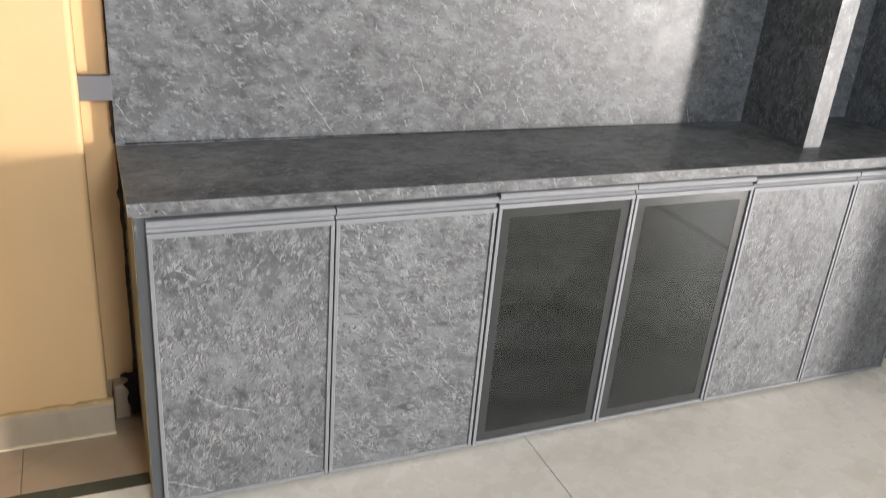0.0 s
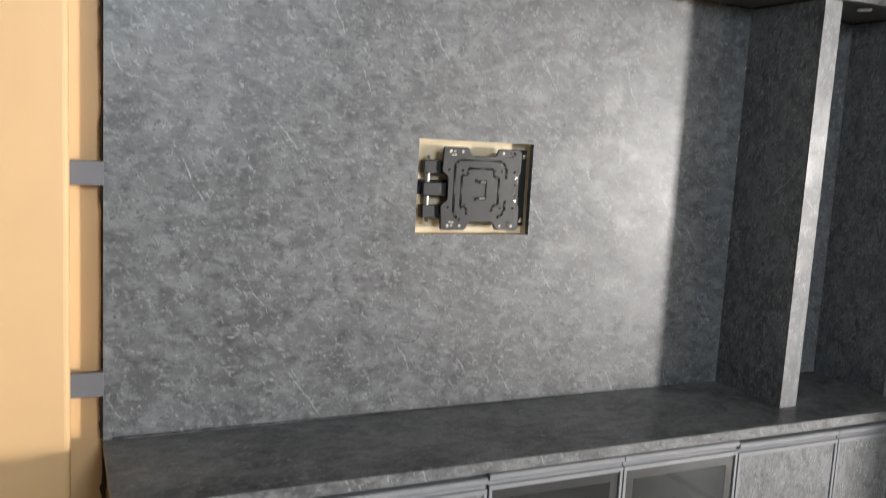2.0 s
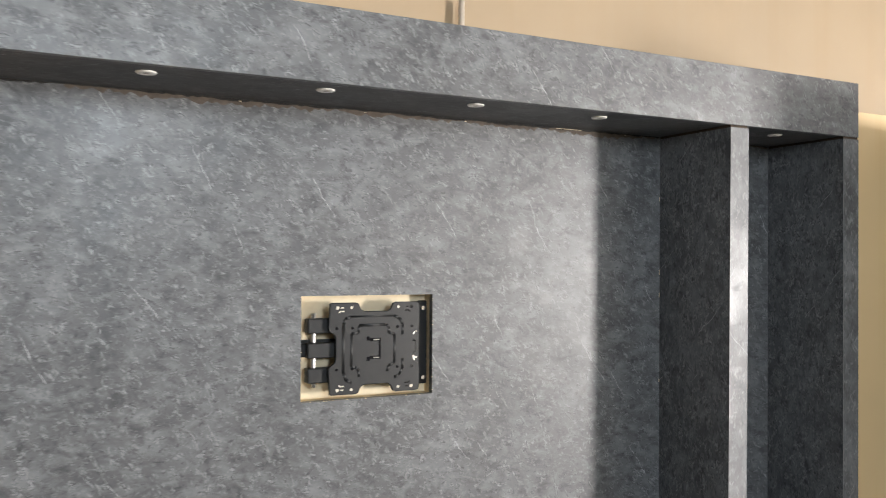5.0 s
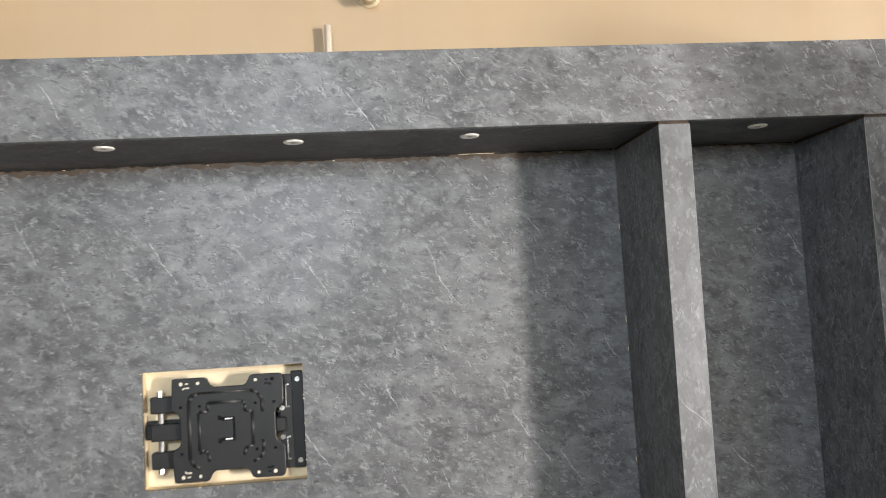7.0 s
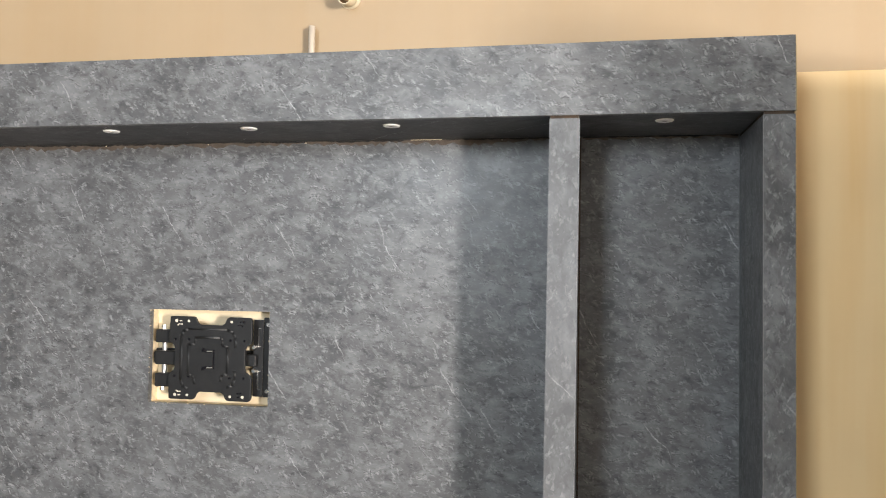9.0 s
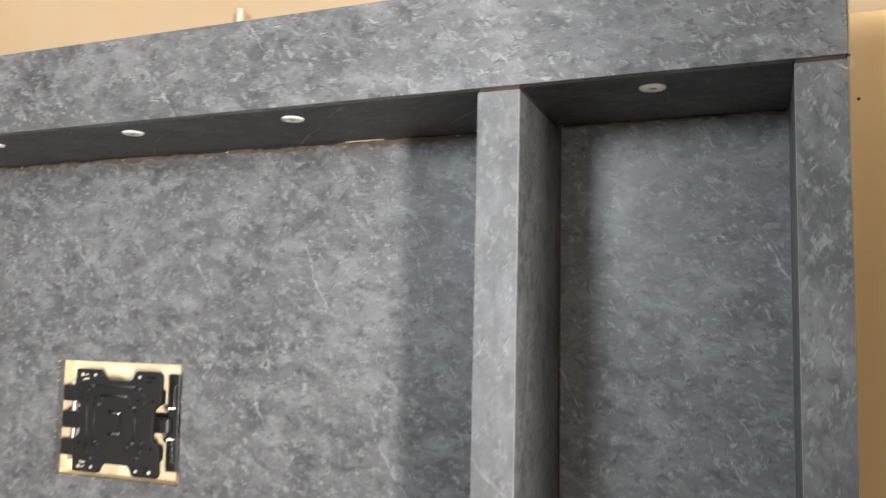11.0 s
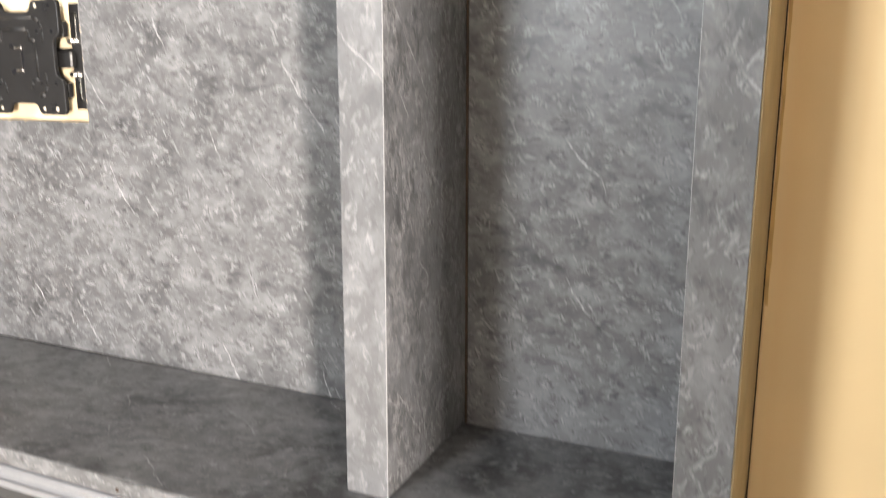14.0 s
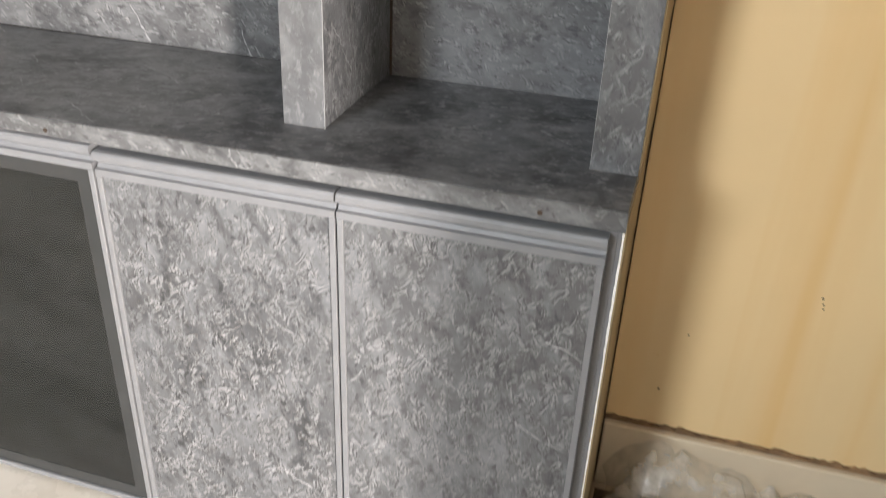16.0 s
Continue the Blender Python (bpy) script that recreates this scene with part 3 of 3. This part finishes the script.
    part("slot", block(cx - 0.022, cx - 0.014, y - 0.0005, y + 0.001, cz - 0.032, cz - 0.022), BLACK, pl)
    part("slot", block(cx - 0.014, cx + 0.015, y - 0.0005, y + 0.001, cz + 0.016, cz + 0.024), BLACK, pl)
    part("slot", block(cx - 0.014, cx + 0.015, y - 0.0005, y + 0.001, cz - 0.028, cz - 0.020), BLACK, pl)
    part("slot", block(cx + 0.010, cx + 0.0152, y - 0.0004, y + 0.001, cz - 0.020, cz + 0.016), BLACK, pl)
    for dz in (0.020, -0.024):
        part("pin", rod(bmesh.new(), (cx - 0.006, y - 0.001, cz + dz), (cx + 0.010, y - 0.001, cz + dz), 0.0026, seg=12), CHROME, pl)
    # knuckles of the folded arms, with bushes and bolts between them
    for z0, z1 in ((1.432, 1.468), (1.372, 1.409), (1.312, 1.348)):
        kid("knuckle", block(0.789, 0.868, 0.000, 0.030, z0, z1, 0.003, 2), STEEL, t)
    kid("knuckle_tail", block(0.7735, 0.800, 0.020, 0.044, 1.374, 1.407, 0.003), STEEL, t)
    for z0, z1 in ((1.4085, 1.4325), (1.3475, 1.3725)):
        kid("bush", rod(bmesh.new(), (0.808, 0.018, z0), (0.808, 0.018, z1), 0.0068, seg=14), ZINC, t)
    for z0, z1 in ((1.4675, 1.480), (1.301, 1.3125)):
        kid("pivot_bolt", rod(bmesh.new(), (0.807, 0.014, z0), (0.807, 0.014, z1), 0.0062, seg=6), CHROME, t)
    kid("arm", block(0.867, 1.080, 0.008, 0.022, 1.374, 1.407, 0.003), STEEL, t)
    kid("arm", block(0.867, 1.060, 0.010, 0.026, 1.434, 1.466, 0.003), STEEL, t)
    kid("arm", block(0.867, 1.060, 0.010, 0.026, 1.314, 1.346, 0.003), STEEL, t)
    kid("neck", rod(bmesh.new(), (cx, -0.0065, cz), (cx, 0.009, cz), 0.022), STEEL, t)
    # channel and flat bar screwed to the wall
    kid("channel", block(1.066, 1.094, 0.024, 0.028, 1.292, 1.500, 0.001), STEEL, t)
    kid("wall_bar", block(1.092, 1.119, 0.030, 0.034, 1.290, 1.506, 0.002), STEEL, t)
    kid("wall_bar_web", block(1.0925, 1.0965, 0.0345, WY, 1.292, 1.503), STEEL, t)
    kid("crossbar", block(0.755, 1.150, WY - 0.013, WY - 0.0035, 1.374, 1.414), STEEL, t)
    for z in (1.487, 1.307):
        kid("bolt", rod(bmesh.new(), (1.107, 0.031, z), (1.107, 0.0245, z), 0.0060, seg=6), CHROME, t)
    for z in (1.426, 1.362):
        kid("bolt", rod(bmesh.new(), (1.072, 0.0245, z), (1.072, 0.012, z), 0.0058, seg=6), CHROME, t)
    for z in (1.452, 1.336):
        for q in ((1.079, 1.082, z - 0.026, z + 0.026), (1.082, 1.088, z + 0.023, z + 0.026), (1.082, 1.088, z - 0.026, z - 0.023)):
            kid("slot_edge", block(q[0], q[1], 0.0225, 0.0242, q[2], q[3]), CHROME, t)
    return t


bracket()


# ---- spotlights in the soffit ----
def spotlight(x):
    t = thing("spotlight", "small round white recessed spotlight, switched off", "spotlight", "spotlights in the pelmet", at=(x, -0.198, PB))
    part("trim_ring", lathe([(0.0205, 0.0), (0.0205, -0.0015), (0.0190, -0.0030), (0.0075, -0.0034), (0.0065, -0.0026)], Matrix()), WHITE, t, smooth=True)
    part("lens", lathe([(0.0062, -0.0027), (0.0050, -0.0032), (0.0020, -0.0034)], Matrix()), DULL, t, "dull lamp eye", True)
    return t


first = spotlight(0.391)
for x in (0.763, 1.136, 1.499, 2.131):
    copy_thing(first, Matrix.Translation((x, -0.198, PB)))

# ---- grey tabs between the plaster and the panel ----
for z0, z1 in ((0.886, 0.943), (1.379, 1.433), (1.818, 1.868)):
    t = mesh("laminate_tab", block(-0.071, 0.001, -0.004, 0.018, z0, z1, 0.0006), TAB)
    tagged(t, "small grey laminate tab bridging wall and panel", "tab", "grey tabs")

# ---- pipe and lamp holder on the wall ----
t = mesh("conduit_pipe", rod(bmesh.new(), (1.213, 0.024, PT - 0.10), (1.213, 0.024, 2.302), 0.0086), PVC, True)
tagged(t, "short grey plastic conduit standing up behind the pelmet", "pipe")


def lamp_holder():
    """An empty bulb holder: a flange screwed to the wall and a short tapered barrel, open at its end."""
    t = thing("lamp_holder", "empty cream plastic bulb holder screwed to the wall", "lamp holder", at=(1.313, WY, 2.381))
    out = pose(0, 0, 0, 104)
    part("flange", lathe([(0.029, -0.002), (0.029, 0.004), (0.027, 0.008), (0.0215, 0.012)], out), CREAM_PLASTIC, t, smooth=True)
    part("barrel", lathe([(0.0215, 0.0105), (0.0205, 0.026), (0.0185, 0.058), (0.0187, 0.062), (0.0172, 0.0635), (0.0155, 0.062), (0.0152, 0.034), (0.004, 0.0335)], out), CREAM_PLASTIC, t, smooth=True)
    part("socket_lining", lathe([(0.0150, 0.0600), (0.0138, 0.0595), (0.0134, 0.0365), (0.0030, 0.0360)], out), BROWN, t, "dark brown socket lining", True)
    for x in (-0.0045, 0.0045):
        part("contact_pin", rod(bmesh.new(), (x, -0.0340, -0.0085), (x, -0.0440, -0.0110), 0.0018, seg=10), ZINC, t)
    for x, z in ((0.0235, 0.009), (-0.0235, -0.009)):
        part("screw_head", rod(bmesh.new(), (x, -0.0060, z), (x, -0.0118, z), 0.0032, seg=12), EDGE_DARK, t)
    return t


lamp_holder()

# ---- skirtings ----
sk = structure("baseboard_west", block(X0, -0.058, -0.050, -0.036, 0.0, 0.094, 0.004, 2), MARBLE_SKIRT, "worn marble skirting")
structure("baseboard_niche", block(-0.056, -0.016, 0.008, WY, 0.0, 0.106, 0.008, 3), MARBLE_OLD, "short piece of marble skirting in the recess")
structure("baseboard_east", block(2.396, 2.92, -0.030, WY, 0.0, 0.158, 0.004, 2), MARBLE_CREAM, "marble skirting with brown grout")


# ---- crumpled film on the floor beside the unit ----
def film_heap():
    bm = bmesh.new()
    nx, ny = 60, 44
    grid = []
    for i in range(nx + 1):
        row = []
        for j in range(ny + 1):
            a, b = i / nx, j / ny
            x, y = 2.405 + 0.50 * a, -0.42 + 0.385 * b
            p = Vector((x * 7.5, y * 7.5, 0.3))
            fold = abs(noise.noise(p)) + 0.55 * abs(noise.noise(p * 2.3 + Vector((4, 1, 0)))) + 0.14 * abs(noise.noise(p * 5.1))
            rise = min(1, 0.25 + 6 * a, 3.2 * (1 - a), 6 * b + 0.2)
            z = 0.006 + rise * (0.040 + 0.19 * fold) * (0.6 + 0.7 * b)
            row.append(bm.verts.new((x + 0.03 * noise.noise(p * 1.7), min(-0.034, y + 0.03 * noise.noise(p * 1.9 + Vector((7, 7, 7)))), max(0.002, 0.165 * (1 - math.exp(-z / 0.12))))))
        grid.append(row)
    for i in range(nx):
        for j in range(ny):
            bm.faces.new((grid[i][j], grid[i + 1][j], grid[i + 1][j + 1], grid[i][j + 1]))
    return bm


heap = mesh("plastic_sheet", film_heap(), FILM, True)
tagged(heap, "crumpled clear plastic sheet heaped on the floor", "plastic sheet")


def dirt_pile():
    """Low uneven pile of dark dirt."""
    bm = bmesh.new()
    rows = []
    for i in range(19):
        row = []
        for j in range(19):
            a, b = i / 18, j / 18
            x, y = 2.400 + 0.16 * a, -0.33 + 0.285 * b
            top = 0.066 * math.sin(math.pi * (0.25 + 0.75 * a)) ** 0.7 * math.sin(math.pi * min(1, 0.15 + b * 0.85)) ** 0.6 if 0 < i < 18 and 0 < j < 18 else 0.0
            row.append(bm.verts.new((x, y, max(0.0005, top * (0.75 + 0.8 * noise.noise(Vector((x * 22, y * 22, 4))))))))
        rows.append(row)
    for p, q in zip(rows, rows[1:]):
        for j in range(18):
            bm.faces.new((p[j], q[j], q[j + 1], p[j + 1]))
    return bm


tagged(mesh("dirt_pile", dirt_pile(), SOIL), "dark brown dirt pile under the plastic sheet", "dirt")


# ---- ragged joints, holes and screws ----
def ragged(x, y, z0, z1, wide, seed, depth=0.004):
    """A strip of broken putty: an upright ribbon with uneven edges."""
    rnd = random.Random(seed)
    n = int((z1 - z0) / 0.012)
    left, right = [], []
    drift = 0.0
    for k in range(n + 1):
        z = z0 + (z1 - z0) * k / n
        drift = 0.85 * drift + rnd.uniform(-0.35, 0.35) * wide
        left.append((x - wide * rnd.uniform(0.3, 0.6) + min(0.0, drift), z))
        right.append((x + wide * rnd.uniform(0.25, 0.5), z))
    return prism(left + right[::-1], "y", y, y + depth)


def skirt_strip(seed, low, top0, top1, step, y0, y1):
    """An uneven strip of mortar along the old skirting."""
    rnd = random.Random(seed)
    n = 70
    xs = [-1.2 + 1.142 * k / n for k in range(n + 1)]
    return prism([(x, low) for x in xs] + [(x, rnd.uniform(top0, top1)) for x in xs[::-1]], "y", y0, y1)


structure("trim_west", ragged(-0.001, 0.019, CT, PT, 0.0068, 3), EDGE_DARK, "dark ragged gap along the panel edge")
structure("trim_west_low", ragged(0.004, 0.020, 0.11, CB, 0.009, 4), EDGE_DARK, "dark ragged gap beside the cabinet")
structure("trim_east", ragged(2.3945, -0.0126, 0.166, 2.13, 0.0016, 5, 0.006), EDGE_DARK, "dark crack between unit and plaster")
# broken corner beside the cabinet, with flakes of brown paint round it
structure("trim_east_top", ragged(2.3962, -0.0132, 1.950, 2.128, 0.0040, 41, 0.0065), EDGE_DARK, "wide broken crack at the top of the plaster")
structure("trim_east_stain", ragged(2.3992, -0.0124, 1.05, 1.98, 0.0042, 7, 0.0005), OCHRE, "brown dirty stain along the crack")
structure("trim_hole", prism([(-0.006, 0.020), (-0.014, 0.032), (-0.010, 0.040), (-0.021, 0.050), (-0.023, 0.066), (-0.017, 0.084), (-0.021, 0.098), (-0.030, 0.110), (-0.020, 0.114),
                              (-0.014, 0.124), (-0.022, 0.134), (-0.036, 0.138), (-0.024, 0.146), (-0.012, 0.141), (0.006, 0.150), (0.008, 0.020)], "y", 0.003, 0.012), HOLLOW, "broken dark hole in the plaster by the skirting")
structure("trim_fillet", skirt_strip(5, 0.086, 0.099, 0.106, 0.010, -0.047, -0.0355), DIRT, "yellow dirty mortar fillet on the worn skirting")
structure("trim_mortar", skirt_strip(9, 0.0005, 0.005, 0.008, 0.008, -0.056, -0.0495), BACKING, "pale mortar smear along the foot of the skirting")


def grout_line():
    rnd = random.Random(11)
    n = 60
    low = [(2.394 + 0.524 * k / n, 0.1565) for k in range(n + 1)]
    top = [(2.394 + 0.524 * k / n, 0.162 + rnd.uniform(0.0, 0.010)) for k in range(n + 1)]
    return prism(low + top[::-1], "y", -0.0165, -0.008)


structure("trim_grout", grout_line(), BROWN, "brown ragged grout line above the skirting")
slab_e = bpy.data.objects["wall_plaster_east"]
for x, z, r in ((2.408, 2.049, 0.0060), (2.425, 1.987, 0.0026), (2.714, 0.501, 0.0022), (2.717, 0.490, 0.0018), (2.719, 0.481, 0.0016), (2.516, 0.380, 0.0018), (2.484, 0.250, 0.0022)):
    part("nail_hole", rod(bmesh.new(), (x, -0.0125, z), (x, -0.010, z), r, seg=10), EDGE_DARK, slab_e)
patch_edge = random.Random(8)
part("plaster_patch", prism([(2.4125 + (0.010 + patch_edge.uniform(-0.005, 0.005)) * math.cos(a * 0.3927), 2.051 + (0.015 + patch_edge.uniform(-0.007, 0.007)) * math.sin(a * 0.3927)) for a in range(16)], "y", -0.0124, -0.0118), BACKING, slab_e, "pale plaster patch round the nail hole")
part("plaster_patch", prism([(2.397, 2.124), (2.409, 2.1265), (2.414, 2.134), (2.408, 2.143), (2.399, 2.141)], "y", -0.0126, -0.004), BACKING, slab_e, "white plaster lump at the top corner")
chip = random.Random(2)
for k in range(9):
    a, d = chip.uniform(0, 6.28), chip.uniform(0.008, 0.022)
    bm = bmesh.new()
    bmesh.ops.create_icosphere(bm, subdivisions=1, radius=chip.uniform(0.002, 0.005), matrix=Matrix.Translation((2.414 + d * abs(math.cos(a)), -0.0115, 2.049 + 1.3 * d * math.sin(a))) @ Matrix.Diagonal((1, 0.15, 1, 1)))
    part("plaster_chip", bm, BACKING if k % 3 else BROWN, slab_e)

kid("torn_film_edge", ragged(2.3896, DY + 0.0224, 0.03, 0.735, 0.0026, 43, 0.0015), WHITE, cab_e, "torn white film along the cabinet edge")
for x in (0.055, 1.538, 2.283):
    kid("screw_head", rod(bmesh.new(), (x, -0.3878, 0.757), (x, -0.3870, 0.757), 0.0035, seg=12), EDGE_DARK, worktop)

# the joint between panel and soffit: an open dark gap over a brown strip painted as the soffit's shadow
def ragged_level(x0, x1, top, low0, low1, seed, y0, y1):
    rnd = random.Random(seed)
    n = int((x1 - x0) / 0.011)
    xs = [x0 + (x1 - x0) * i / n for i in range(n + 1)]
    drift, low = 0.0, []
    for x in xs:
        drift = 0.8 * drift + rnd.uniform(-0.3, 0.3) * (low1 - low0)
        low.append((x, top - max(0.0008, rnd.uniform(low0, low1) + drift)))
    return prism([(x, top) for x in xs] + low[::-1], "y", y0, y1)


SHADOW_BROWN = simple("brown_soffit_shadow", (0.088, 0.068, 0.052), 0.8, vary=0.4, scale=40, bump=0.5)
kid("painted_shadow_strip", ragged_level(0.25, 1.868, PB - 0.001, 0.006, 0.016, 31, -0.0007, -0.0002), SHADOW_BROWN, panel, "brown-tinted painted shadow strip below the soffit")
kid("painted_shadow_strip", ragged_level(1.945, 2.318, PB - 0.001, 0.004, 0.010, 32, -0.0007, -0.0002), SHADOW_BROWN, panel, "brown-tinted painted shadow strip below the soffit")
kid("joint_gap", ragged_level(0.03, 1.868, PB - 0.0005, 0.001, 0.005, 33, -0.0016, -0.0008), HOLLOW, panel, "dark open joint")
kid("joint_gap", ragged_level(1.945, 2.318, PB - 0.0005, 0.001, 0.0035, 34, -0.0016, -0.0008), HOLLOW, panel, "dark open joint")
kid("sealant_line", ragged_level(1.50, 1.585, PB - 0.001, 0.0006, 0.0014, 35, -0.0024, -0.0017), BACKING, panel, "short line of white sealant")
for x, w in ((0.62, 0.004), (0.93, 0.003), (1.21, 0.005), (1.74, 0.003)):
    kid("sealant_speck", block(x, x + w, -0.0022, -0.0017, PB - 0.006, PB - 0.004), BACKING, panel)
kid("joint_gap", ragged_level(0.02, 1.868, CT + 0.0065, 0.0015, 0.004, 36, -0.0012, -0.0002), HOLLOW, panel, "dark open joint")

# specks of white sealant in the inner corners of the niches
speck = random.Random(6)
for owner, x in ((mid, 1.8712), (post, 2.3262)):
    for k in range(5):
        z = speck.uniform(1.25, 1.93)
        kid("sealant_speck", block(x - 0.0004, x + 0.0008, -0.0018, -0.0003, z, z + speck.uniform(0.003, 0.014)), BACKING, owner)
for x, y in ((1.947, -0.055), (1.952, -0.060)):
    tagged(mesh("plaster_crumb", block(x, x + 0.006, y, y + 0.005, CT, CT + 0.004, 0.001), WHITE), "white crumb of plaster lying on the worktop", "crumb", "plaster crumbs")

# ---- floor pieces, last ----
floor = bpy.data.objects["floor"]


def slab(x0, x1, y0, y1, mat):
    ob = part("floor_slab", block(x0 + 0.001, x1 - 0.001, y0 + 0.001, y1 - 0.001, -0.0035, 0.0, 0.0006), mat, floor)
    return ob


ys = [-0.282, -1.48, -2.68, -3.88, -5.08, -6.28, -7.48, -8.68, -9.88, -11.08, Y2]
xs = [X0, -2.6, -1.4, -0.2, 1.0, 2.53, 2.575, 3.4, 4.6, 5.8, 7.0, 8.2, 9.4, X1]
for b, a in zip(ys, ys[1:]):
    for x0, x1 in zip(xs, xs[1:]):
        slab(x0, x1, a, b, GREEN if x0 == 2.53 else MARBLE)
for x0, x1 in zip(xs, xs[1:]):
    slab(x0, x1, -0.282, -0.236, GREEN)
xs = [X0, -2.68, -2.08, -1.48, -0.88, -0.28, 0.32, 0.92, 1.52, 2.12, 2.72, 3.32, 3.92, 4.52, 5.12, 5.72, 6.32, 7.2, 8.4, 9.6, X1]
for x0, x1 in zip(xs, xs[1:]):
    slab(x0, x1, -0.236, WY, MARBLE_OLD)
